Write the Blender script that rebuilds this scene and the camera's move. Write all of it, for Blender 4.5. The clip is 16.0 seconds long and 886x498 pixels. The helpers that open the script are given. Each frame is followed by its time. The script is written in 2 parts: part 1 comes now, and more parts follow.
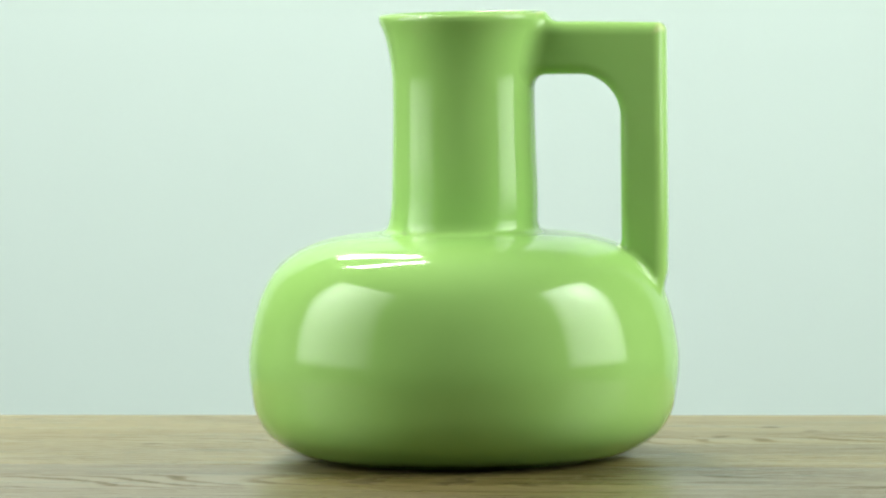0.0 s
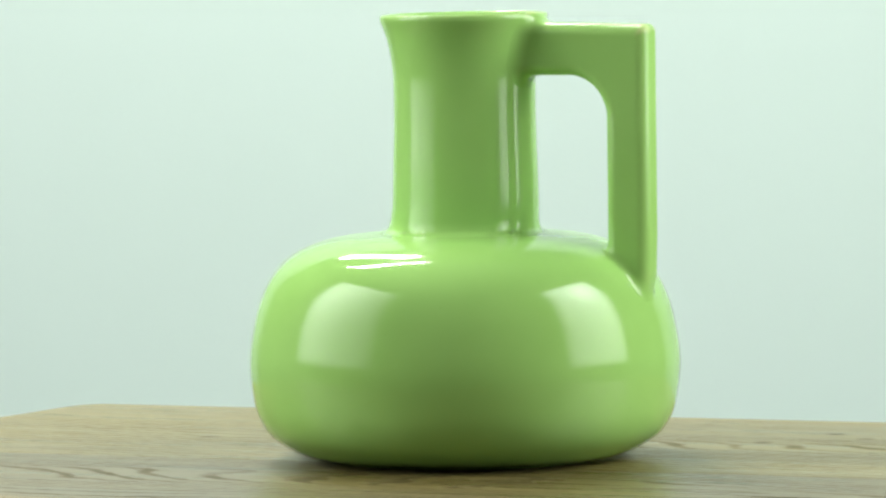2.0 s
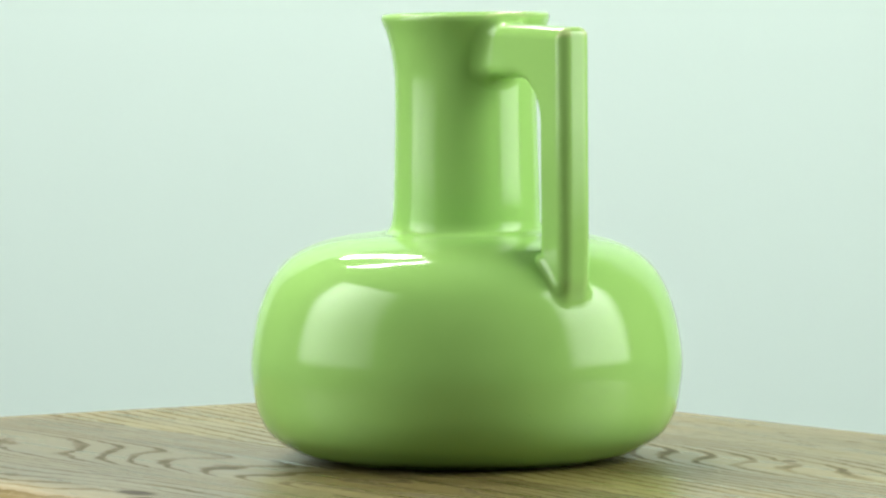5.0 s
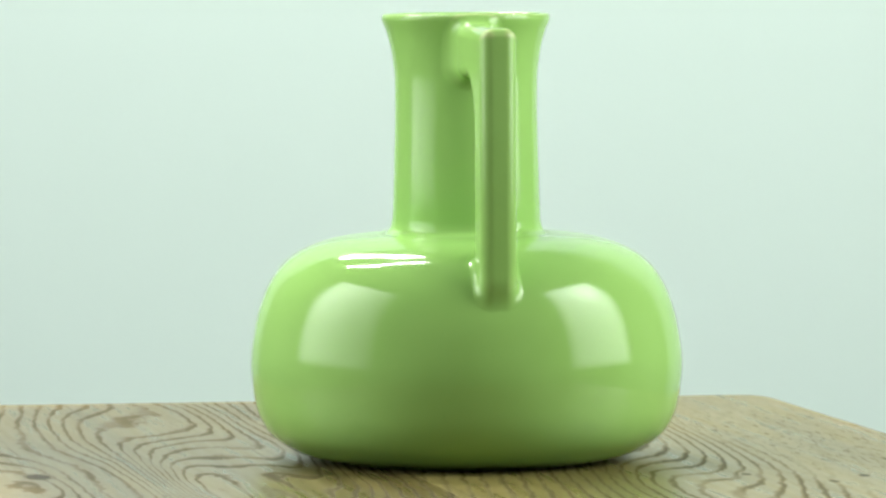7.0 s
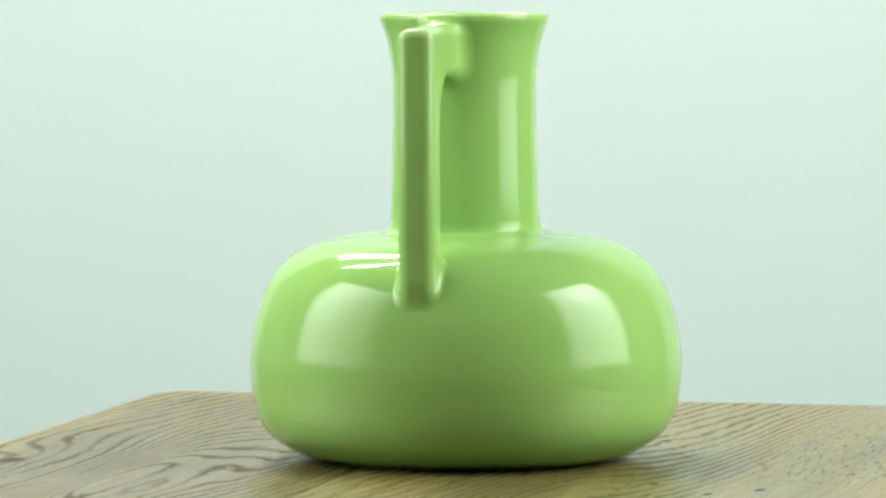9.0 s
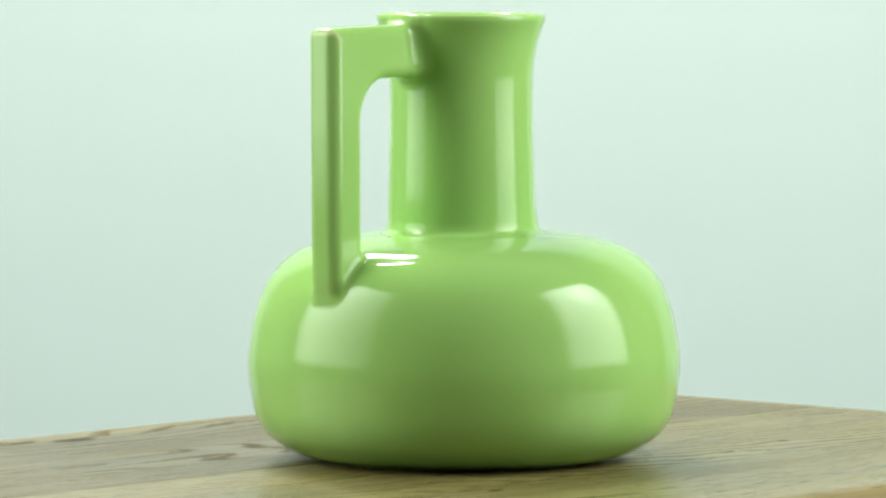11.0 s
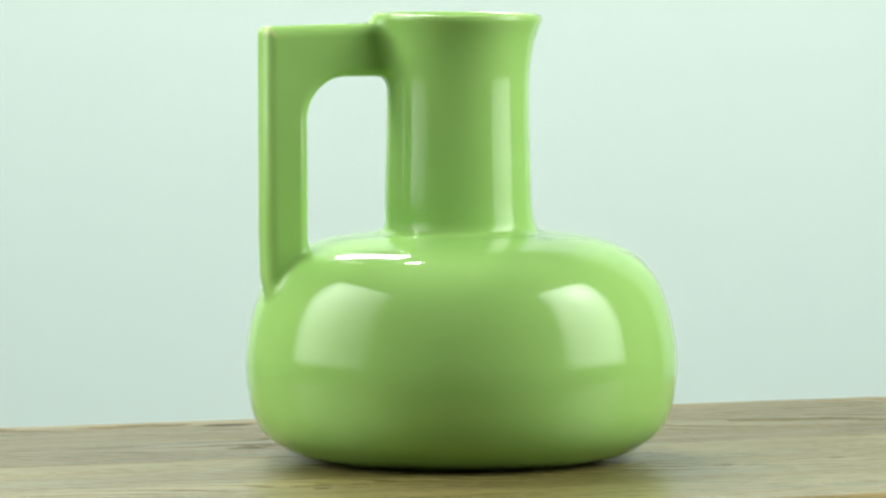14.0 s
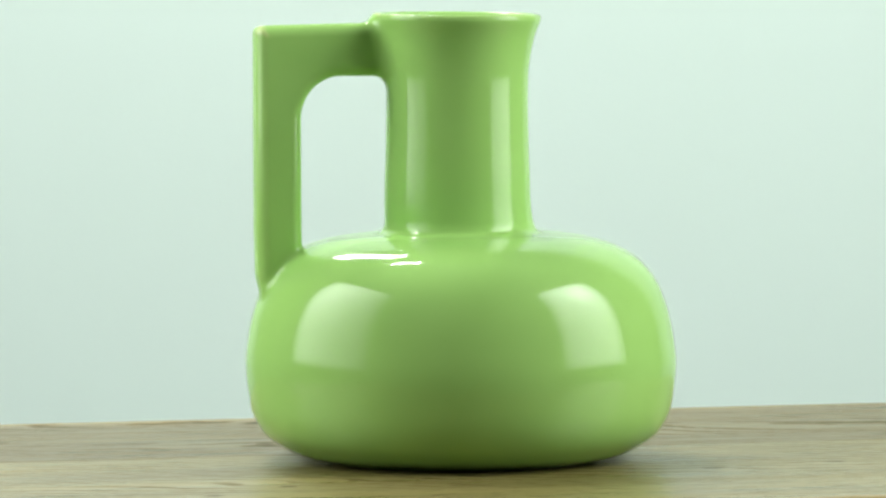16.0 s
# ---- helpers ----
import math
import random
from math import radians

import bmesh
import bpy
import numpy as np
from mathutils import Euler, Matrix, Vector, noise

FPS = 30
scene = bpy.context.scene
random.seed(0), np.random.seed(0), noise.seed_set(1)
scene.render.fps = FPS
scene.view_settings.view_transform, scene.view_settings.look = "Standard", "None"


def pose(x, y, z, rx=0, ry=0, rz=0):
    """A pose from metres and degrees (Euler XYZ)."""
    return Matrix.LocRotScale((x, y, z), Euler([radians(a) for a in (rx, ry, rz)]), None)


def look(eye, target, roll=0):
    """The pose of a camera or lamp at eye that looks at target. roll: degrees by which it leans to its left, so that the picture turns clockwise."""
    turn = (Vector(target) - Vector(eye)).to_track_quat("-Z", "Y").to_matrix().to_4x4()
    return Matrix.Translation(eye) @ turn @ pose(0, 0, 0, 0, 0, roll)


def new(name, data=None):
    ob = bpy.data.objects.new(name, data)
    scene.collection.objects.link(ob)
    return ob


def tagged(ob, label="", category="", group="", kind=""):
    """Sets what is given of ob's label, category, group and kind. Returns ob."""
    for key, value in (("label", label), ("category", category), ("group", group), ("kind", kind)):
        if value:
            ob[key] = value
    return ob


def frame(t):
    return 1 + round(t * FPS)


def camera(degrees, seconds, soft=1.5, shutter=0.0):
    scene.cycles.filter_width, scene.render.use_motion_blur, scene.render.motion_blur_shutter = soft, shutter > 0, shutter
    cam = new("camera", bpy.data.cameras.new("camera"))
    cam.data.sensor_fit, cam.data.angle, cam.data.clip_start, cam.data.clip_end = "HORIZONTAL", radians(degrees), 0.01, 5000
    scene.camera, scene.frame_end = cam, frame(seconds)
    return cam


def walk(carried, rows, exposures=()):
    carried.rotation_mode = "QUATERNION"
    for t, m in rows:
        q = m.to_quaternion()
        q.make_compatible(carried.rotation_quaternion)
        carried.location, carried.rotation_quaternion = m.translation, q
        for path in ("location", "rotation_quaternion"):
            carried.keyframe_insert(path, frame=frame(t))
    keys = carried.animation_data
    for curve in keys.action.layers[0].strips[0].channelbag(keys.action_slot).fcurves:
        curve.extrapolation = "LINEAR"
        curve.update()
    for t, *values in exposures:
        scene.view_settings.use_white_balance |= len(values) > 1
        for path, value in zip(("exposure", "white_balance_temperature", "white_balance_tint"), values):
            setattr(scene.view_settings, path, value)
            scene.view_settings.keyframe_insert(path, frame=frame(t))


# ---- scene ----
SECONDS = 16.0

# ---- camera: still, a long lens on a stand ----
cam = camera(7.956, SECONDS, soft=2.7)
EYE = Vector((0.0, -2.8645, 0.2717))
AIM = Vector((-0.0079, -0.0055, 0.0948))
walk(cam, [(0.0, look(EYE, AIM, -0.207)), (SECONDS, look(EYE, AIM, -0.207))])
scene.view_settings.exposure = 1.52

# turn of the table top and the jug on it, seconds and degrees
TURN = [(0.0, -9.5), (0.2, -10.6), (0.5, -12.8), (0.8, -15.5), (1.0, -16.8), (1.5, -18.6), (1.7, -20.0), (2.0, -23.7),
        (2.2, -25.8), (2.5, -30.0), (2.7, -32.5), (3.0, -35.0), (3.2, -36.6), (3.5, -40.4), (4.0, -45.2), (4.2, -47.0),
        (6.3, -71.4), (6.5, -73.2), (6.7, -76.2), (7.0, -79.0), (7.2, -80.6), (7.5, -82.8), (7.7, -85.2), (8.0, -89.7),
        (8.2, -93.8), (8.5, -97.8), (8.7, -99.1), (8.9, -101.1), (9.0, -101.9), (9.2, -104.9), (11.3, -135.6), (11.5, -139.5),
        (11.7, -142.6), (12.0, -146.1), (12.2, -147.0), (12.5, -149.2), (12.7, -151.5), (13.0, -155.2), (13.2, -155.7), (13.5, -156.8),
        (14.0, -159.4), (14.5, -161.1), (15.0, -162.8), (15.5, -165.0), (16.0, -165.9)]
# slight sideways sway of the turning top, seconds and degrees
SWAY = [(0.0, 0.50), (2.5, 0.50), (4.2, 0.35), (6.5, 0.08), (7.5, 0.0), (16.0, 0.0)]
JUG_AT = Vector((0.0008, 0.0024, 0.0))

# ---- world and lights ----
world = bpy.data.worlds.new("studio_air")
scene.world = world
world.use_nodes = True
world.node_tree.nodes["Background"].inputs["Color"].default_value = (0.80, 0.90, 0.86, 1)
world.node_tree.nodes["Background"].inputs["Strength"].default_value = 0.10


def strip(x, y, long, wide, turn, power):
    """A bright strip of the ceiling fittings over and behind the backdrop, facing down."""
    d = bpy.data.lights.new("strip_light", "AREA")
    d.shape, d.size, d.size_y, d.energy, d.color = "RECTANGLE", long, wide, power, (1.0, 1.0, 0.97)
    new("strip_light", d).matrix_world = pose(x, y, 1.42, 0, 0, turn)


strip(-0.46, 1.30, 0.82, 0.16, -59, 7.0)
strip(-0.45, 0.60, 0.66, 0.06, -4, 5.0)
strip(-0.74, 0.74, 0.30, 0.04, -40, 1.4)


# ---- materials ----
class Nodes:
    """A small helper to write node materials briefly."""

    def __init__(self, name):
        self.mat = bpy.data.materials.new(name)
        self.mat.use_nodes = True
        self.tree = self.mat.node_tree
        self.bsdf = self.tree.nodes["Principled BSDF"]
        self.coord = self.add("ShaderNodeTexCoord").outputs["Object"]

    def add(self, kind):
        return self.tree.nodes.new(kind)

    def put(self, socket, value):
        if isinstance(value, bpy.types.NodeSocket):
            self.tree.links.new(value, socket)
        else:
            socket.default_value = value

    def math(self, op, a, b=0.0, c=0.0, clamp=False):
        n = self.add("ShaderNodeMath")
        n.operation, n.use_clamp = op, clamp
        for i, v in enumerate((a, b, c)):
            self.put(n.inputs[i], v)
        return n.outputs[0]

    def smooth(self, a, lo, hi, out_lo=0.0, out_hi=1.0):
        n = self.add("ShaderNodeMapRange")
        n.interpolation_type = "SMOOTHSTEP"
        for key, v in (("Value", a), ("From Min", lo), ("From Max", hi), ("To Min", out_lo), ("To Max", out_hi)):
            self.put(n.inputs[key], v)
        return n.outputs["Result"]

    def scaled(self, vec, scale, shift=(0, 0, 0)):
        n = self.add("ShaderNodeMapping")
        self.put(n.inputs["Vector"], vec)
        n.inputs["Scale"].default_value = scale
        n.inputs["Location"].default_value = shift
        return n.outputs[0]

    def noise(self, vec, scale, detail=3.0, rough=0.55, color=False):
        n = self.add("ShaderNodeTexNoise")
        self.put(n.inputs["Vector"], vec)
        n.inputs["Scale"].default_value, n.inputs["Detail"].default_value, n.inputs["Roughness"].default_value = scale, detail, rough
        return n.outputs["Color" if color else "Fac"]

    def mix(self, fac, a, b, blend="MIX"):
        n = self.add("ShaderNodeMix")
        n.data_type, n.blend_type = "RGBA", blend
        self.put(n.inputs["Factor"], fac)
        self.put(n.inputs[6], a if isinstance(a, bpy.types.NodeSocket) else (*a, 1))
        self.put(n.inputs[7], b if isinstance(b, bpy.types.NodeSocket) else (*b, 1))
        return n.outputs[2]

    def split(self, vec):
        n = self.add("ShaderNodeSeparateXYZ")
        self.put(n.inputs[0], vec)
        return n.outputs

    def bump(self, height, strength, distance, slant=0.0):
        n = self.add("ShaderNodeBump")
        if slant:
            turn, total = self.add("ShaderNodeVectorTransform"), self.add("ShaderNodeVectorMath")
            turn.vector_type, turn.convert_from, turn.convert_to = "VECTOR", "OBJECT", "WORLD"
            turn.inputs[0].default_value = (0.0, slant, 0.0)
            self.put(total.inputs[0], self.add("ShaderNodeNewGeometry").outputs["Normal"])
            self.put(total.inputs[1], turn.outputs[0])
            unit = self.add("ShaderNodeVectorMath")
            unit.operation = "NORMALIZE"
            self.put(unit.inputs[0], total.outputs[0])
            self.put(n.inputs["Normal"], unit.outputs[0])
        n.inputs["Strength"].default_value, n.inputs["Distance"].default_value = strength, distance
        self.put(n.inputs["Height"], height)
        self.put(self.bsdf.inputs["Normal"], n.outputs[0])

    def base(self, color, rough):
        self.put(self.bsdf.inputs["Base Color"], color if isinstance(color, bpy.types.NodeSocket) else (*color, 1))
        self.put(self.bsdf.inputs["Roughness"], rough)
        return self.mat


def plaster(name, color, vary=0.04):
    """Matt painted wall with faint roller marks and clouding."""
    k = Nodes(name)
    cloud = k.noise(k.coord, 1.3, 4)
    fine = k.noise(k.coord, 90.0, 3)
    dark = tuple(c * (1 - vary) for c in color)
    lite = tuple(min(1, c * (1 + vary)) for c in color)
    k.bump(fine, 0.15, 0.001)
    return k.base(k.mix(k.smooth(cloud, 0.3, 0.7), dark, lite), 0.85)


def glaze():
    """Apple green earthenware glaze, glossy, with slight thickness clouds and ripples."""
    k = Nodes("green_glaze")
    cloud = k.noise(k.coord, 16.0, 3)
    speck = k.noise(k.coord, 520.0, 2)
    col = k.mix(k.smooth(cloud, 0.3, 0.7), (0.300, 0.536, 0.138), (0.326, 0.571, 0.156))
    col = k.mix(k.smooth(speck, 0.72, 0.78, 0.0, 0.25), col, (0.20, 0.40, 0.08))
    # the glaze runs thin and pale over sharp edges
    sharp = k.smooth(k.add("ShaderNodeNewGeometry").outputs["Pointiness"], 0.508, 0.530, 0.0, 0.62)
    col = k.mix(sharp, col, (0.56, 0.64, 0.28))
    ripple = k.noise(k.coord, 42.0, 2)
    k.bump(ripple, 0.16, 0.0006)
    k.bsdf.inputs["IOR"].default_value = 1.45
    k.bsdf.inputs["Specular IOR Level"].default_value = 0.44
    return k.base(col, k.smooth(k.noise(k.coord, 30.0, 3), 0.3, 0.7, 0.060, 0.095))


def stain_mask(k, seed):
    return k.noise(k.scaled(k.coord, (2.5, 11.0, 5.0), (seed, 4.0, 0)), 1.0, 2, 0.5)


def swirl(k, x, y, slope, across, along, heights):
    """The growth rings met by the plank's face: a slope over the plank with soft hills on a regular net of places."""
    def bells(v, lo, hi, n, wide):
        step = (hi - lo) / (n - 1)
        out = []
        for i in range(n):
            q = k.math("MULTIPLY_ADD", v, 1 / (wide * step), -(lo + i * step) / (wide * step))
            out.append(k.math("EXPONENT", k.math("MULTIPLY", k.math("MULTIPLY", q, q), -1.0)))
        return out
    bx, by = bells(x, *across, 1.1), bells(y, *along, 1.2 if along[2] > 5 else 1.1)
    total = k.math("MULTIPLY_ADD", x, slope[1], k.math("MULTIPLY_ADD", y, slope[2], slope[0]))
    for b, row in zip(bx, heights):
        part_sum = 0.0
        for c, h in zip(by, row):
            part_sum = k.math("MULTIPLY_ADD", c, h, part_sum)
        total = k.math("MULTIPLY_ADD", b, part_sum, total)
    return total


def wood(name, rings, knots, seed, plain, slant, pale, deep):
    """Flat-sawn oak: swirling growth rings, open dark pores, knots; rings fade past the line y = plain; the fibres rise to one side by slant."""
    k = Nodes(name)
    warp = k.noise(k.scaled(k.coord, (4.5, 11.0, 5.0), (seed, seed * 0.37, 0)), 1.0, 2, 0.45)
    warp2 = k.noise(k.scaled(k.coord, (8.0, 22.0, 5.0), (seed * 1.7, 3.1, 0)), 1.0, 2, 0.5)
    jag = k.noise(k.scaled(k.coord, (190.0, 330.0, 100.0), (seed, 0, 0)), 1.0, 3, 0.6)
    x, y, z = k.split(k.coord)
    yy = k.math("ADD", y, k.math("MULTIPLY_ADD", warp, 0.008, -0.004))
    xx = k.math("ADD", x, k.math("MULTIPLY_ADD", warp2, 0.020, -0.010))
    d = swirl(k, xx, yy, *rings)
    heart = 0.0
    for kx, ky, size, amp in knots:
        ex = k.math("DIVIDE", k.math("SUBTRACT", x, kx), size * 2.2)
        ey = k.math("DIVIDE", k.math("SUBTRACT", y, ky), size)
        q = k.math("ADD", k.math("MULTIPLY", ex, ex), k.math("MULTIPLY", ey, ey))
        d = k.math("MULTIPLY_ADD", k.math("EXPONENT", k.math("MULTIPLY", q, -0.35)), amp, d)
        core = k.math("ADD", k.math("EXPONENT", k.math("MULTIPLY", q, -1.0)), k.math("MULTIPLY_ADD", jag, 0.5, -0.25))
        heart = k.math("MAXIMUM", heart, k.smooth(core, 0.55, 0.85))
    mid = k.noise(k.scaled(k.coord, (48.0, 62.0, 30.0), (seed * 0.7, 2.0, 0)), 1.0, 3, 0.6)
    phase = k.math("MULTIPLY_ADD", k.math("MULTIPLY_ADD", mid, 1.6, jag), 0.40, k.math("ADD", d, 0.20))
    saw = k.math("FRACT", phase)
    # the rings differ in strength along their length
    each = k.noise(k.scaled(k.coord, (9.0, 30.0, 3.0), (seed * 2.3, 0, 0)), 1.0, 3, 0.6)
    late = k.math("MULTIPLY", k.smooth(saw, 0.55, 0.82), k.smooth(saw, 0.88, 1.0, 1.0, 0.0))
    late = k.math("MULTIPLY", late, k.smooth(each, 0.36, 0.56, 0.45, 1.0))
    late = k.math("MULTIPLY", late, k.smooth(y, plain - 0.015, plain + 0.015, 1.0, 0.10))
    # open pores: short dark dashes along the length, thick where the rings are faint
    pore = k.smooth(k.noise(k.scaled(k.coord, (52.0, 760.0, 300.0), (seed, 0, 0)), 1.0, 2, 0.5), 0.58, 0.66)
    where = k.smooth(k.noise(k.scaled(k.coord, (7, 16, 6), (0, seed, 0)), 1.0, 2), 0.42, 0.60)
    strip_of_pores = k.math("MULTIPLY", k.smooth(y, plain - 0.012, plain + 0.004, 0.0, 0.9),
                            k.math("MULTIPLY", k.smooth(x, -0.24, -0.16), k.smooth(x, 0.05, 0.12, 1.0, 0.15)))
    pore = k.math("MULTIPLY", pore, k.math("MAXIMUM", k.math("MULTIPLY", where, 0.25), strip_of_pores))
    # long thin checks along the grain
    check = k.smooth(k.noise(k.scaled(k.coord, (3.5, 260.0, 120.0), (seed * 3.1, 0, 0)), 1.0, 2, 0.5), 0.66, 0.70, 0.0, 0.35)
    pore = k.math("MAXIMUM", pore, k.math("MULTIPLY", check, k.smooth(stain_mask(k, seed), 0.45, 0.55)))
    fibre = k.noise(k.scaled(k.coord, (6.0, 130.0, 60.0), (seed, 0, 0)), 1.0, 4, 0.6)
    stain = k.noise(k.scaled(k.coord, (6.0, 13.0, 5.0), (0, 0, seed)), 1.0, 4, 0.6)
    col = k.mix(k.smooth(fibre, 0.30, 0.70), deep, pale)
    # long brown bands along the grain
    band = k.noise(k.scaled(k.coord, (1.4, 46.0, 20.0), (seed * 1.3, seed, 0)), 1.0, 3, 0.55)
    col = k.mix(k.smooth(band, 0.50, 0.64, 0.0, 0.42), col, tuple(c * 0.55 for c in deep))
    col = k.mix(k.smooth(stain, 0.48, 0.72, 0.0, 0.42), col, tuple(c * 0.66 for c in deep))
    col = k.mix(k.math("MULTIPLY", late, 0.60), col, (0.033, 0.027, 0.013))
    col = k.mix(k.math("MULTIPLY", pore, 0.75), col, (0.032, 0.026, 0.013))
    col = k.mix(heart, col, (0.034, 0.027, 0.013))
    # honey-coloured long rims and end: wear, plus the edges' missing sheen painted in
    wob = k.math("MULTIPLY_ADD", k.noise(k.scaled(k.coord, (14.0, 30.0, 10.0), (seed, 1, 0)), 1.0, 3), 0.05, -0.025)
    rim = k.math("MAXIMUM", k.smooth(k.math("ADD", k.math("ABSOLUTE", y), wob), 0.197, 0.230),
                 k.smooth(k.math("ADD", k.math("MULTIPLY", x, -1.0), wob), 0.288, 0.326))
    # side faces painted brighter here, in place of light falling on them
    rim = k.math("MAXIMUM", rim, k.smooth(z, -0.001, -0.006))
    worn_lit = k.mix(k.math("MULTIPLY", late, 0.7), (0.30, 0.218, 0.078), (0.19, 0.136, 0.050))
    col = k.mix(k.math("MULTIPLY", rim, 0.7), col, worn_lit)
    open_grain = k.math("MAXIMUM", k.math("MAXIMUM", late, pore), heart)
    k.bump(k.math("SUBTRACT", k.math("MULTIPLY", fibre, 0.10), open_grain), 0.16, 0.0005, slant)
    polish = k.math("MAXIMUM", k.smooth(fibre, 0.3, 0.7, 0.25, 0.36), k.math("MULTIPLY", rim, 0.42))
    k.put(k.bsdf.inputs["Specular IOR Level"], k.smooth(open_grain, 0.1, 0.9, 0.46, 0.14))
    return k.base(col, k.math("MULTIPLY_ADD", open_grain, 0.30, polish))


def diffuser(name, level, hot, tight, spot, edge, front, dim):
    """The glowing cloth of a softbox, brighter round the bulb behind it and falling off towards its rim."""
    k = Nodes(name)
    x, y, z = k.split(k.coord)
    a, b = k.math("SUBTRACT", x, spot[0]), k.math("SUBTRACT", y, spot[1])
    g = k.math("EXPONENT", k.math("MULTIPLY", k.math("ADD", k.math("MULTIPLY", a, a), k.math("MULTIPLY", b, b)), -tight))
    u = k.smooth(k.math("ABSOLUTE", x), 0.5 - edge, 0.5, 1.0, 0.25)
    u = k.math("MULTIPLY", u, k.smooth(k.math("MULTIPLY", x, front), -0.25, 0.48, 1.0, dim))
    u = k.math("MULTIPLY", u, k.smooth(y, -0.5, 0.4, 0.55, 1.30))
    v = k.smooth(k.math("ABSOLUTE", y), 0.5 - edge * 0.4, 0.5, 1.0, 0.25)
    k.put(k.bsdf.inputs["Emission Color"], (0.95, 1.0, 0.96, 1))
    k.put(k.bsdf.inputs["Emission Strength"], k.math("MULTIPLY", k.math("MULTIPLY_ADD", g, hot, level), k.math("MULTIPLY", u, v)))
    return k.base((0.8, 0.8, 0.8), 0.8)


M_WALL = plaster("mint_wall_paint", (0.760, 0.905, 0.838), 0.02)
M_ROOM = plaster("pale_room_paint", (0.40, 0.43, 0.41))
M_CEILING = plaster("white_ceiling_paint", (0.60, 0.62, 0.60))
M_DARK = plaster("dark_wall_paint", (0.03, 0.032, 0.03))
M_FLOOR = plaster("grey_floor_paint", (0.04, 0.043, 0.043))
M_GLAZE = glaze()
M_STAND = plaster("dark_stand_paint", (0.05, 0.05, 0.05))
RINGS_A = ((24.771, 10.849, 118.203), (-0.300, 0.190, 8), (-0.215, -0.060, 10),
           [[0.01, 0.13, -0.37, -0.29, 0.13, -1.01, -0.47, -1.10, -0.43, -0.04],
            [-0.02, -0.08, 0.55, -0.06, 0.39, 0.49, 0.35, -1.54, -0.69, -0.06],
            [0.56, 0.42, -0.05, -0.70, 1.41, -0.90, -1.30, -1.22, -0.74, -0.15],
            [0.65, 0.45, -0.14, 0.26, 0.28, 0.02, 1.13, -0.06, -1.68, -0.71],
            [0.93, -0.23, 0.13, -1.14, 0.13, 1.68, -1.01, -0.06, -1.48, -0.35],
            [-0.02, -3.07, 0.55, -2.23, 0.46, 1.96, 0.18, 1.37, -1.96, 0.31],
            [-0.15, -2.03, 1.59, -2.42, 0.24, 3.59, -2.64, 1.33, -1.43, -0.24],
            [-0.12, -1.44, -1.10, -1.56, -0.48, 2.75, -1.55, -0.21, -0.21, -0.06]])
RINGS_B = ((-7.687, 17.571, 114.407), (-0.280, 0.210, 6), (0.055, 0.145, 5),
           [[0.01, 0.05, -0.16, 0.20, 0.64],
            [0.02, 0.15, -0.22, -0.22, 0.97],
            [0.06, -0.32, -0.92, -0.26, 1.65],
            [0.32, -0.00, -0.49, -0.03, 0.65],
            [0.92, 1.47, -0.59, -0.07, -0.05],
            [0.57, 0.91, 0.23, 0.71, 0.06]])
M_WOOD_A = wood("oak_arched_grain", RINGS_A, [(0.045, -0.198, 0.010, 0.6)], 4.0, 9.0, 0.050,
                (0.180, 0.138, 0.046), (0.140, 0.106, 0.034))
M_WOOD_B = wood("oak_fine_grain", RINGS_B,
                [(0.143, 0.137, 0.0035, 0.5), (-0.157, 0.063, 0.004, 0.5), (-0.096, 0.077, 0.004, 0.5),
                 (0.121, 0.156, 0.004, 0.5), (0.104, 0.107, 0.0035, 0.5)], 11.0, 0.135, -0.025,
                (0.248, 0.200, 0.067), (0.200, 0.160, 0.051))
M_CLOTH_A = diffuser("softbox_cloth_dim", 2.4, 0.4, 9.0, (-0.22, 0.0), 0.16, 1.0, 0.32)
M_CLOTH_B = diffuser("softbox_cloth_bright", 3.1, 2.2, 40.0, (0.10, 0.20), 0.18, -1.0, 0.72)


# ---- helpers ----
def mesh_from(name, bm, material, smooth=False):
    me = bpy.data.meshes.new(name)
    bm.to_mesh(me)
    bm.free()
    me.materials.append(material)
    me.polygons.foreach_set("use_smooth", [smooth] * len(me.polygons))
    return me


def part(name, bm, material, parent, label="", smooth=False):
    ob = new(name, mesh_from(name, bm, material, smooth))
    ob.parent = parent
    if label:
        ob["label"] = label
    return ob


def slab(x0, y0, z0, x1, y1, z1):
    bm = bmesh.new()
    bmesh.ops.create_cube(bm, size=1.0)
    for v in bm.verts:
        v.co = Vector((x0 + (v.co.x + 0.5) * (x1 - x0), y0 + (v.co.y + 0.5) * (y1 - y0), z0 + (v.co.z + 0.5) * (z1 - z0)))
    return bm


def structure(name, bm, material, label):
    ob = new(name, mesh_from(name, bm, material))
    return tagged(ob, label, name.split("_")[0], "", "structure")


# ---- the room ----
FLOOR = -0.95
panel = structure("backdrop", slab(-0.75, 0.0, FLOOR, 0.75, 0.03, 0.72), M_WALL, "plain pale mint backdrop panel behind the jug")
panel.matrix_world = pose(0, 0.77, 0, 0, 0, -12)
# unseen shell added round the set; its tones steer fill light and reflections
structure("wall_north", slab(-3.2, 2.10, FLOOR, 3.2, 2.22, 1.9), M_ROOM, "unseen plain pale grey wall, added to bounce light")
structure("wall_south", slab(-3.2, -4.12, FLOOR, 3.2, -4.0, 1.9), M_DARK, "unseen plain dark grey wall, added to keep the front dark")
structure("wall_west", slab(-3.32, -4.12, FLOOR, -3.2, 2.22, 1.9), M_ROOM, "unseen plain pale grey wall, added to bounce light")
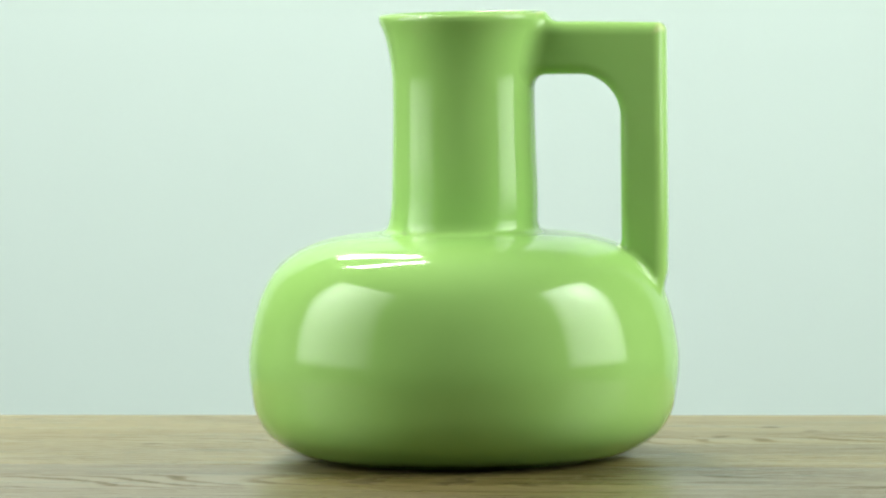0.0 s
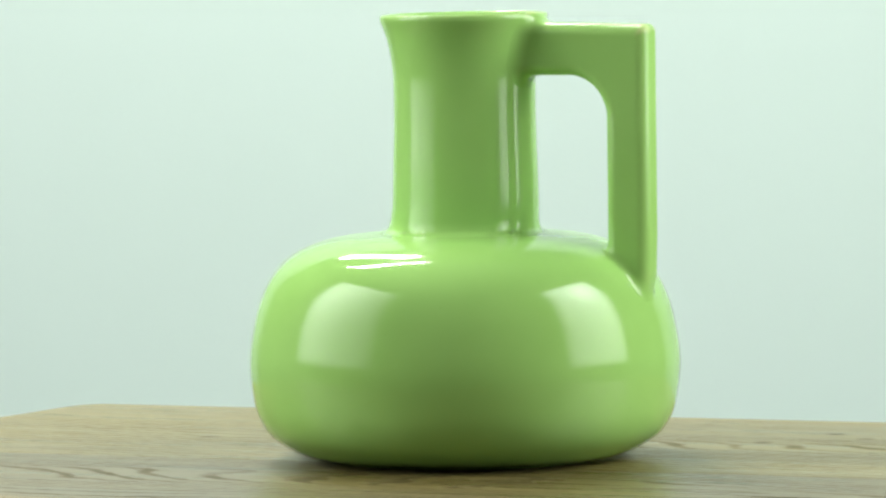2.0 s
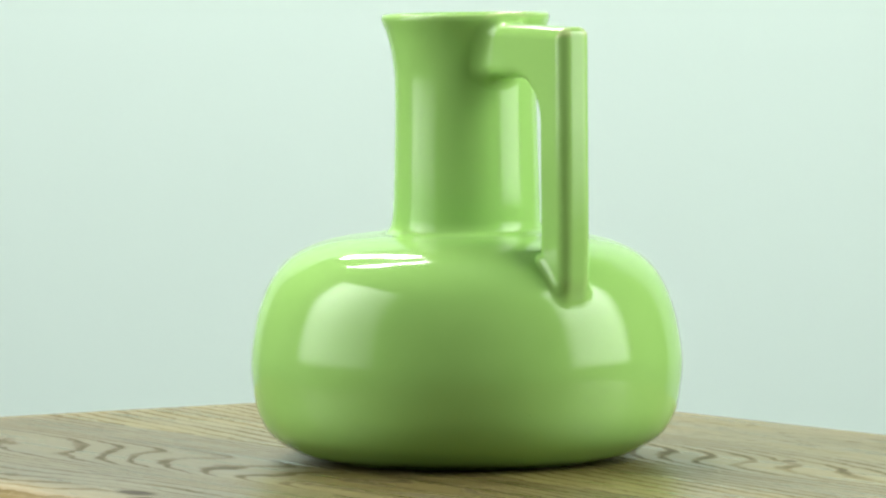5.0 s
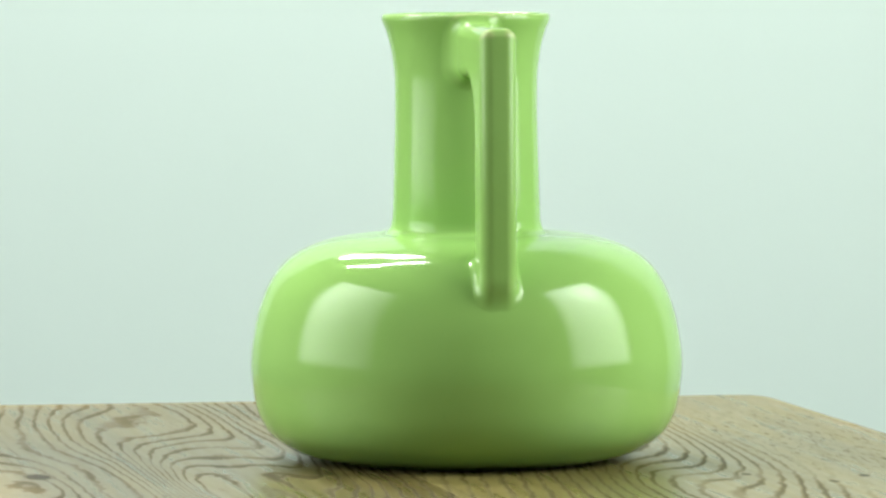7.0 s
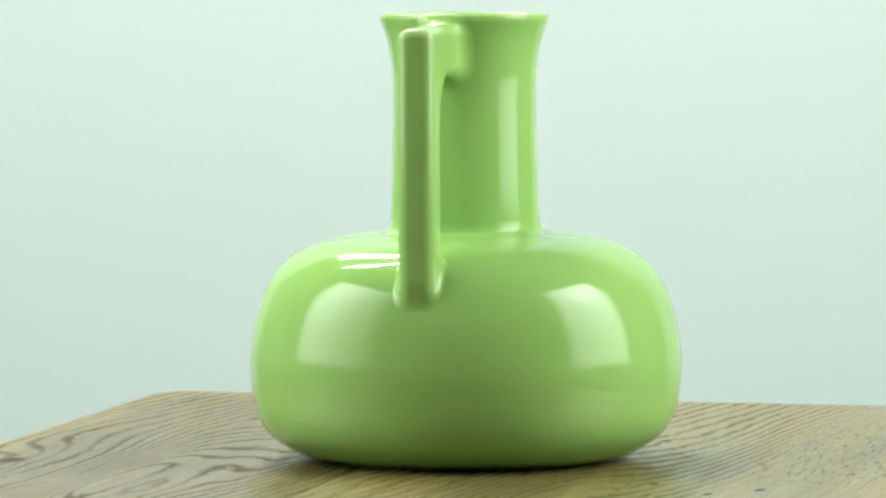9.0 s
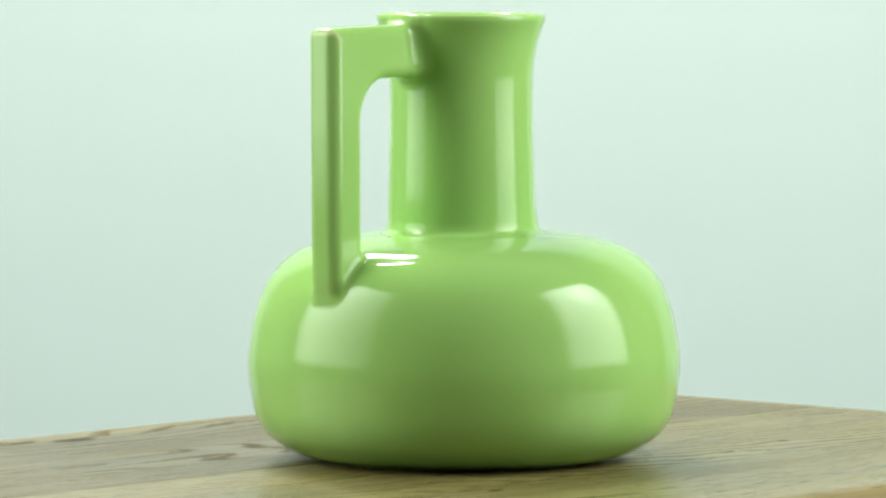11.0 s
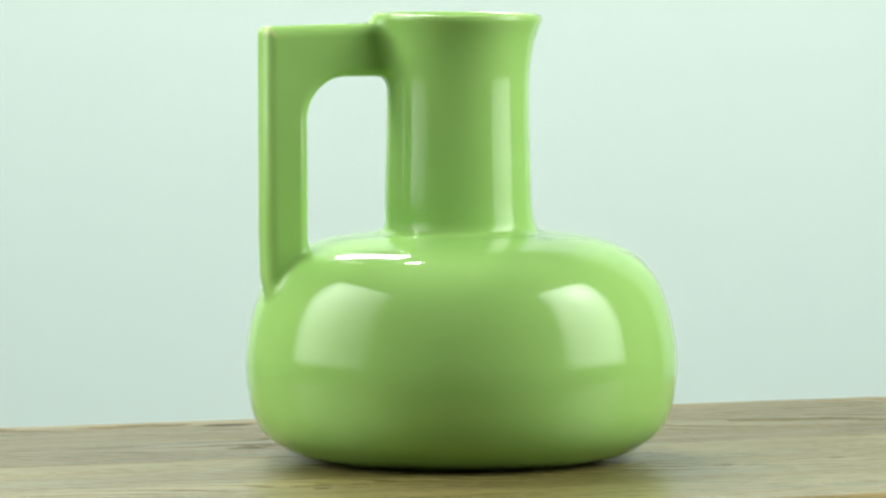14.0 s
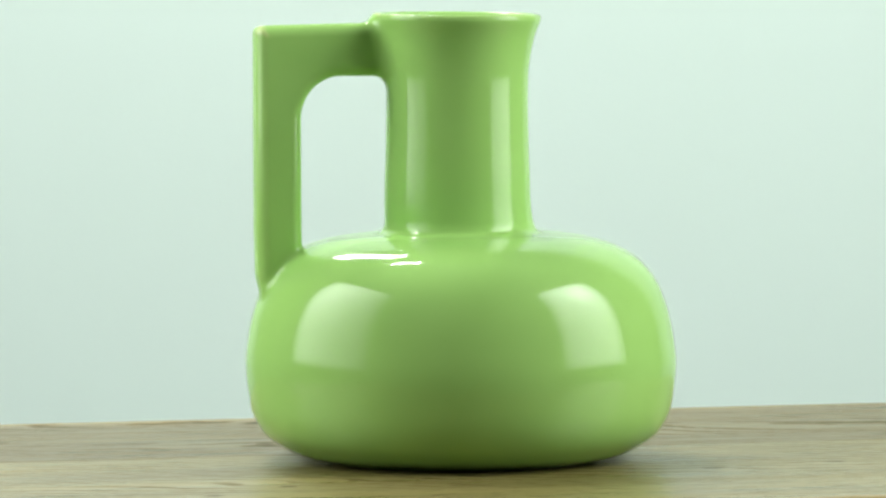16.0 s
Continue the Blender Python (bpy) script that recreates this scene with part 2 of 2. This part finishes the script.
structure("wall_east", slab(3.2, -4.12, FLOOR, 3.32, 2.22, 1.9), M_ROOM, "unseen plain pale grey wall, added to bounce light")
structure("floor", slab(-3.32, -4.12, FLOOR - 0.1, 3.32, 2.22, FLOOR), M_FLOOR, "plain grey painted studio floor")
structure("ceiling", slab(-3.32, -4.12, 1.9, 3.32, 2.22, 2.0), M_CEILING, "plain white painted studio ceiling")


# ---- the two softboxes beside the table, seen mirrored in the glaze ----
def softbox(at, target, wide, high, cloth, label):
    """A cloth-fronted box light on a pole; its cloth lies in the thing's x, y and faces -z."""
    m = look(at, target)
    thing = new("softbox")
    thing.matrix_world = m
    tagged(thing, label, "studio light", "softboxes beside the table")
    bm = bmesh.new()
    front = [bm.verts.new((sx * wide / 2, sy * high / 2, 0.004)) for sx, sy in ((-1, -1), (1, -1), (1, 1), (-1, 1))]
    back = [bm.verts.new((sx * 0.10, sy * 0.10, 0.34)) for sx, sy in ((-1, -1), (1, -1), (1, 1), (-1, 1))]
    for i in range(4):
        bm.faces.new((front[i], front[(i + 1) % 4], back[(i + 1) % 4], back[i]))
    bm.faces.new(back)
    bm.faces.new(front[::-1])
    part("housing", bm, M_STAND, thing, "black cloth housing")
    bm = bmesh.new()
    bmesh.ops.create_grid(bm, x_segments=1, y_segments=1, size=0.5)
    bmesh.ops.reverse_faces(bm, faces=bm.faces)
    c = part("diffuser", bm, cloth, thing, "glowing white diffuser cloth")
    c.scale = (wide, high, 1.0)
    foot = m.inverted() @ Vector((at[0], at[1], FLOOR))
    top = Vector((0, 0, 0.30))
    bm = bmesh.new()
    run = foot - top
    bmesh.ops.create_cone(bm, cap_ends=True, segments=16, radius1=0.018, radius2=0.018, depth=run.length,
                          matrix=Matrix.Translation((foot + top) / 2) @ run.to_track_quat("Z", "Y").to_matrix().to_4x4())
    part("pole", bm, M_STAND, thing, "black steel pole", True)
    return thing


softbox((-0.75, -0.216, 0.484), (0, 0.036, 0.37), 0.768, 0.816, M_CLOTH_A, "dim white softbox on a black pole, switched on")
softbox((0.75, -0.216, 0.472), (0, 0.0, 0.37), 0.60, 0.804, M_CLOTH_B, "bright white softbox on a black pole, switched on")


# ---- the stand under the table top ----
def lathe(profile, around):
    """A closed turned shape from (radius, height) pairs."""
    bm = bmesh.new()
    rings = []
    for r, z in profile:
        if r < 1e-6:
            rings.append([bm.verts.new((0, 0, z))])
        else:
            rings.append([bm.verts.new((r * math.cos(2 * math.pi * i / around), r * math.sin(2 * math.pi * i / around), z)) for i in range(around)])
    for a, b in zip(rings, rings[1:]):
        for i in range(around):
            j = (i + 1) % around
            if len(a) == 1:
                bm.faces.new((a[0], b[i], b[j]))
            elif len(b) == 1:
                bm.faces.new((a[i], a[j], b[0]))
            else:
                bm.faces.new((a[i], a[j], b[j], b[i]))
    bmesh.ops.recalc_face_normals(bm, faces=bm.faces)
    return bm


THICK = 0.032
stand = new("stand")
stand.location = (0, 0, FLOOR)
tagged(stand, "plain dark round stand under the wooden table top", "stand")
TOP = -THICK - FLOOR - 0.0014
part("foot", lathe([(0, 0), (0.24, 0), (0.25, 0.006), (0.25, 0.022), (0.24, 0.03), (0.05, 0.04), (0, 0.04)], 48), M_STAND, stand, "", True)
part("column", lathe([(0, 0.038), (0.035, 0.038), (0.035, TOP - 0.03), (0, TOP - 0.03)], 32), M_STAND, stand, "", True)
part("turning_plate", lathe([(0, TOP - 0.032), (0.14, TOP - 0.032), (0.15, TOP - 0.026), (0.15, TOP - 0.004), (0.146, TOP), (0, TOP)], 48), M_STAND, stand, "", False)


# ---- the table top: two oak planks ----
def plank(corners, joint, rounding):
    """A plank with the given plan (counter-clockwise), outer corners rounded, rims eased; joint: the two corners along the glued joint."""
    bm = bmesh.new()
    low = [bm.verts.new((x, y, -THICK)) for x, y in corners]
    top = [bm.verts.new((x, y, 0.0)) for x, y in corners]
    bm.faces.new(low[::-1])
    bm.faces.new(top)
    n = len(corners)
    for i in range(n):
        j = (i + 1) % n
        bm.faces.new((low[i], low[j], top[j], top[i]))
    upright = [bm.edges.get((low[i], top[i])) for i in range(n) if i not in joint]
    bmesh.ops.bevel(bm, geom=upright, offset=rounding, segments=6, profile=0.5, affect="EDGES")
    yj = corners[joint[0]][1]
    rims, seam = [], []
    for e in bm.edges:
        a, b = e.verts
        if a.co.z > -1e-5 and b.co.z > -1e-5:
            (seam if abs(a.co.y - yj) < 0.003 and abs(b.co.y - yj) < 0.003 else rims).append(e)
    bmesh.ops.bevel(bm, geom=rims, offset=0.010, segments=6, profile=0.5, affect="EDGES")
    seam = [e for e in bm.edges if all(v.co.z > -1e-5 and abs(v.co.y - yj) < 0.003 for v in e.verts)]
    bmesh.ops.bevel(bm, geom=seam, offset=0.0007, segments=2, profile=0.5, affect="EDGES")
    return bm


board = new("table_top")
tagged(board, "rectangular table top of two pale weathered oak planks, turning", "table top")
part("plank", plank([(-0.339, -0.2320), (0.322, -0.2350), (0.322, -0.0355), (-0.3245, -0.0355)], (2, 3), 0.026), M_WOOD_A, board,
     "oak plank with arched dark grain and a knot")
part("plank", plank([(-0.3245, -0.0350), (0.322, -0.0350), (0.322, 0.2345), (-0.3055, 0.2195)], (0, 1), 0.022), M_WOOD_B, board,
     "oak plank with fine grain and small pores")

# ---- the jug ----
OUTER = [(0.0560, 0.0000), (0.0600, 0.0000), (0.0606, 0.0008), (0.0650, 0.0012), (0.0705, 0.0019), (0.0762, 0.0037), (0.0810, 0.0062), (0.0888, 0.0119), (0.0939, 0.0205),
         (0.0963, 0.0315), (0.0974, 0.0430), (0.0964, 0.0540), (0.0932, 0.0690), (0.0880, 0.0812), (0.0804, 0.0902), (0.0702, 0.0962),
         (0.0574, 0.1000), (0.0460, 0.1016), (0.0385, 0.1024), (0.0350, 0.1036), (0.0338, 0.1062), (0.0333, 0.1110), (0.0327, 0.1300),
         (0.0321, 0.1520), (0.0321, 0.1680), (0.0324, 0.1750), (0.0333, 0.1820), (0.0345, 0.1880), (0.0360, 0.1930), (0.0374, 0.1965),
         (0.0379, 0.1984), (0.0376, 0.2000), (0.0366, 0.2007), (0.0352, 0.2004), (0.0340, 0.1990), (0.0322, 0.1950), (0.0300, 0.1860),
         (0.0288, 0.1750), (0.0286, 0.1500), (0.0292, 0.1150), (0.0300, 0.1040), (0.0400, 0.0970), (0.0700, 0.0900), (0.0880, 0.0700),
         (0.0920, 0.0430), (0.0860, 0.0180), (0.0650, 0.0070), (0.0300, 0.0060)]


def spline(points, per):
    """Catmull-Rom through the points (centripetal), per steps between two."""
    P = [np.array(p, float) for p in points]
    P = [2 * P[0] - P[1]] + P + [2 * P[-1] - P[-2]]
    out = []
    for a, b, c, d in zip(P, P[1:], P[2:], P[3:]):
        t0 = 0.0
        t1 = t0 + np.linalg.norm(b - a) ** 0.5
        t2 = t1 + np.linalg.norm(c - b) ** 0.5
        t3 = t2 + np.linalg.norm(d - c) ** 0.5
        for s in range(per):
            t = t1 + (t2 - t1) * s / per
            A1, A2, A3 = (t1 - t) / (t1 - t0) * a + (t - t0) / (t1 - t0) * b, (t2 - t) / (t2 - t1) * b + (t - t1) / (t2 - t1) * c, (t3 - t) / (t3 - t2) * c + (t - t2) / (t3 - t2) * d
            B1, B2 = (t2 - t) / (t2 - t0) * A1 + (t - t0) / (t2 - t0) * A2, (t3 - t) / (t3 - t1) * A2 + (t - t1) / (t3 - t1) * A3
            out.append((t2 - t) / (t2 - t1) * B1 + (t - t1) / (t2 - t1) * B2)
    out.append(P[-2])
    return np.array(out)


PROFILE = spline(OUTER, 5)


def lean(co):
    """The hand-made unevenness: the neck sits off the body's middle, the mouth rises towards the handle."""
    x, y, z = co
    s = min(1.0, max(0.0, (z - 0.098) / 0.02))
    s2 = min(1.0, max(0.0, (z - 0.150) / 0.05))
    s, s2 = s * s * (3 - 2 * s), s2 * s2 * (3 - 2 * s2)
    near = min(1.0, max(0.0, (0.066 - math.hypot(x, y)) / 0.026))
    s *= near * near * (3 - 2 * near)
    # the belly is a little flat under the handle
    flat = min(1.0, max(0.0, (0.102 - z) / 0.012)) * max(0.0, x / max(1e-6, math.hypot(x, y))) ** 6 * min(1.0, math.hypot(x, y) / 0.09)
    return Vector((x + 0.0012 * s - 0.0004 * flat, y, z + 0.011 * max(-0.04, min(0.06, x)) * s2))


def body_distance(r, z):
    """Signed distance to the outside of the turned body, and its gradient, in the plane through the axis."""
    keep = PROFILE[: 33 * 5 + 1]
    a, b = keep[:-1], keep[1:]
    ab = b - a
    ll = (ab ** 2).sum(1)
    best = np.full(r.shape, 1e9)
    dist = np.zeros(r.shape)
    for (ax, az), (dx, dz), l2 in zip(a, ab, ll):
        t = np.clip(((r - ax) * dx + (z - az) * dz) / l2, 0, 1)
        ex, ez = r - ax - t * dx, z - az - t * dz
        q = ex * ex + ez * ez
        m = q < best
        best = np.where(m, q, best)
        dist = np.where(m, np.sqrt(q) * np.sign(ex * dz - ez * dx + 1e-15), dist)
    return dist


HX, HW, HY = 0.0938, 0.0082, -0.0030      # outer face of the handle from the axis, half its width, its middle
H_TOP, H_IN, H_UNDER = 0.1958, 0.0731, 0.1728


def handle_distance(x, y, z):
    """Signed distance to the square-shouldered handle: a bent bar with eased edges."""
    top = H_TOP - 0.018 * (x - 0.07)
    # plan of the bend in x, z: outside box minus a rounded inner window
    ox = x - HX + 22.0 * np.maximum(0.0872 - z, 0) ** 2
    oz = z - top
    rc = 0.0038
    qx, qz = ox + rc, oz + rc
    outside = np.minimum(np.maximum(qx, qz), 0) + np.hypot(np.maximum(qx, 0), np.maximum(qz, 0)) - rc
    ri = 0.0188
    ix, iz = H_IN - x, H_UNDER - z
    qx, qz = ri - ix, ri - iz
    window = ri - np.hypot(np.maximum(qx, 0), np.maximum(qz, 0))
    window = np.where((qx <= 0) & (qz <= 0), np.minimum(ix, iz), window)
    window = np.where((qx > 0) | (qz > 0), np.where((qx > 0) & (qz > 0), window, np.minimum(ix, iz)), window)
    flat = np.maximum(outside, window)
    rr = 0.0056
    px, py = flat + rr, np.abs(y - HY) - HW + rr
    return np.minimum(np.maximum(px, py), 0) + np.hypot(np.maximum(px, 0), np.maximum(py, 0)) - rr


def soft_min(a, b, k):
    h = np.clip(0.5 + 0.5 * (b - a) / k, 0, 1)
    return b * (1 - h) + a * h - k * h * (1 - h)


def join_width(z):
    """How softly the handle runs into the body: tight on the shoulder, wide at the neck."""
    return np.interp(z, [0.115, 0.155], [0.0042, 0.0074])


def joined_distance(x, y, z):
    body = body_distance(np.hypot(x, y), z)
    return soft_min(body, handle_distance(x, y, z), join_width(z)), body


def handle_mesh():
    """The handle with its soft joins to neck and shoulder, as the level surface of the joined distance."""
    h = 0.0009
    X, Y, Z = np.arange(0.024, 0.0995, h), np.arange(-0.0234, 0.0190, h), np.arange(0.050, 0.2015, h)
    gx, gy, gz = np.meshgrid(X, Y, Z, indexing="ij")
    rr = np.arange(0.0, 0.105, 0.0005)
    zz = np.arange(0.045, 0.2060, 0.0005)
    table = body_distance(*np.meshgrid(rr, zz, indexing="ij"))
    fr, fz = np.hypot(gx, gy) / 0.0005, (gz - zz[0]) / 0.0005
    i, j = fr.astype(int), fz.astype(int)
    u, v = fr - i, fz - j
    body = table[i, j] * (1 - u) * (1 - v) + table[i + 1, j] * u * (1 - v) + table[i, j + 1] * (1 - u) * v + table[i + 1, j + 1] * u * v
    D = soft_min(body, handle_distance(gx, gy, gz), join_width(gz))
    n = D.shape
    inside = D < 0
    c = [slice(0, -1), slice(1, None)]
    total = sum(inside[c[p], c[q], c[r]].astype(int) for p in (0, 1) for q in (0, 1) for r in (0, 1))
    cells = np.argwhere((total > 0) & (total < 8))
    index = np.full((n[0] - 1, n[1] - 1, n[2] - 1), -1)
    index[tuple(cells.T)] = np.arange(len(cells))
    pts = np.stack([X[cells[:, 0]], Y[cells[:, 1]], Z[cells[:, 2]]], 1) + h / 2
    # pull the points onto the surface
    e = 2e-5
    for _ in range(4):
        d, _b = joined_distance(*pts.T)
        g = np.stack([(joined_distance(*(pts + e * np.eye(3)[k]).T)[0] - d) / e for k in range(3)], 1)
        step = (d / np.maximum((g ** 2).sum(1), 0.2))[:, None] * g
        pts = pts - np.clip(step, -h, h)
    d, b = joined_distance(*pts.T)
    nrm = np.stack([joined_distance(*(pts + 2e-4 * np.eye(3)[k]).T)[0] - joined_distance(*(pts - 2e-4 * np.eye(3)[k]).T)[0] for k in range(3)], 1)
    nrm /= np.linalg.norm(nrm, axis=1)[:, None]
    proud = b > 0.00001
    sink = np.clip(1 - b / 0.00035, 0, 1)
    pts = pts - nrm * (0.00016 * sink * sink)[:, None]
    quads = []
    for axis in range(3):
        s = [slice(None)] * 3
        s0, s1 = list(s), list(s)
        s0[axis], s1[axis] = slice(0, -1), slice(1, None)
        A, B = inside[tuple(s0)], inside[tuple(s1)]
        for p in np.argwhere(A != B):
            o1, o2 = (axis + 1) % 3, (axis + 2) % 3
            if p[o1] < 1 or p[o2] < 1 or p[o1] >= n[o1] - 1 or p[o2] >= n[o2] - 1:
                continue
            ring = []
            for a1, a2 in ((-1, -1), (0, -1), (0, 0), (-1, 0)):
                q = p.copy()
                q[o1] += a1
                q[o2] += a2
                ring.append(index[tuple(q)])
            if min(ring) < 0 or not all(proud[r] for r in ring):
                continue
            quads.append(ring if A[tuple(p)] else ring[::-1])
    used = sorted({i for q in quads for i in q})
    remap = {o: i for i, o in enumerate(used)}
    me = bpy.data.meshes.new("handle")
    me.from_pydata([lean(pts[i]) for i in used], [], [[remap[i] for i in q] for q in quads])
    me.polygons.foreach_set("use_smooth", [True] * len(me.polygons))
    me.normals_split_custom_set_from_vertices([tuple(nrm[i]) for i in used])
    me.materials.append(M_GLAZE)
    return me


jug = new("jug")
tagged(jug, "glossy apple green glazed ceramic jug with a square handle", "jug")


def turned_parts(around, cuts):
    """The turned body in one piece, parted at the given heights of its outside; normals run on across the partings."""
    ring = [(0.0, 0.0)] + [tuple(p) for p in PROFILE] + [(0.0, 0.0060)]
    bm = lathe(ring, around)
    for v in bm.verts:
        v.co = lean(v.co)
    bm.normal_update()
    bm.verts.index_update()
    co = [v.co.copy() for v in bm.verts]
    nrm = [v.normal.copy() for v in bm.verts]
    groups = [[] for _ in range(len(cuts) + 1)]
    for f in bm.faces:
        z = f.calc_center_median().z
        groups[sum(z > c for c in cuts)].append([v.index for v in f.verts])
    bm.free()
    made = []
    for faces in groups:
        used = sorted({i for f in faces for i in f})
        remap = {o: i for i, o in enumerate(used)}
        me = bpy.data.meshes.new("turned")
        me.from_pydata([co[i] for i in used], [], [[remap[i] for i in f] for f in faces])
        me.polygons.foreach_set("use_smooth", [True] * len(me.polygons))
        me.normals_split_custom_set_from_vertices([tuple(nrm[i]) for i in used])
        me.materials.append(M_GLAZE)
        made.append(me)
    return made


for name, label, me in zip(("body", "neck", "rim"), ("round squat belly, glossy", "straight tall neck", "flared mouth rim"), turned_parts(224, (0.1036, 0.1900))):
    me.name = name
    ob = new(name, me)
    ob.parent = jug
    tagged(ob, label)
handle = new("handle", handle_mesh())
handle.parent = jug
tagged(handle, "square-shouldered handle from the mouth to the shoulder")


# ---- what moves ----
def motions():
    def at(t, degrees, place):
        sway = float(np.interp(t, [w[0] for w in SWAY], [w[1] for w in SWAY]))
        m = pose(0, 0, 0.08, 0, -sway, 0) @ pose(0, 0, -0.08, 0, 0, degrees)
        return m @ Matrix.Translation(place)
    walk(board, [(t, at(t, a, (0, 0, 0))) for t, a in TURN])
    walk(jug, [(t, at(t, a, JUG_AT)) for t, a in TURN])


motions()
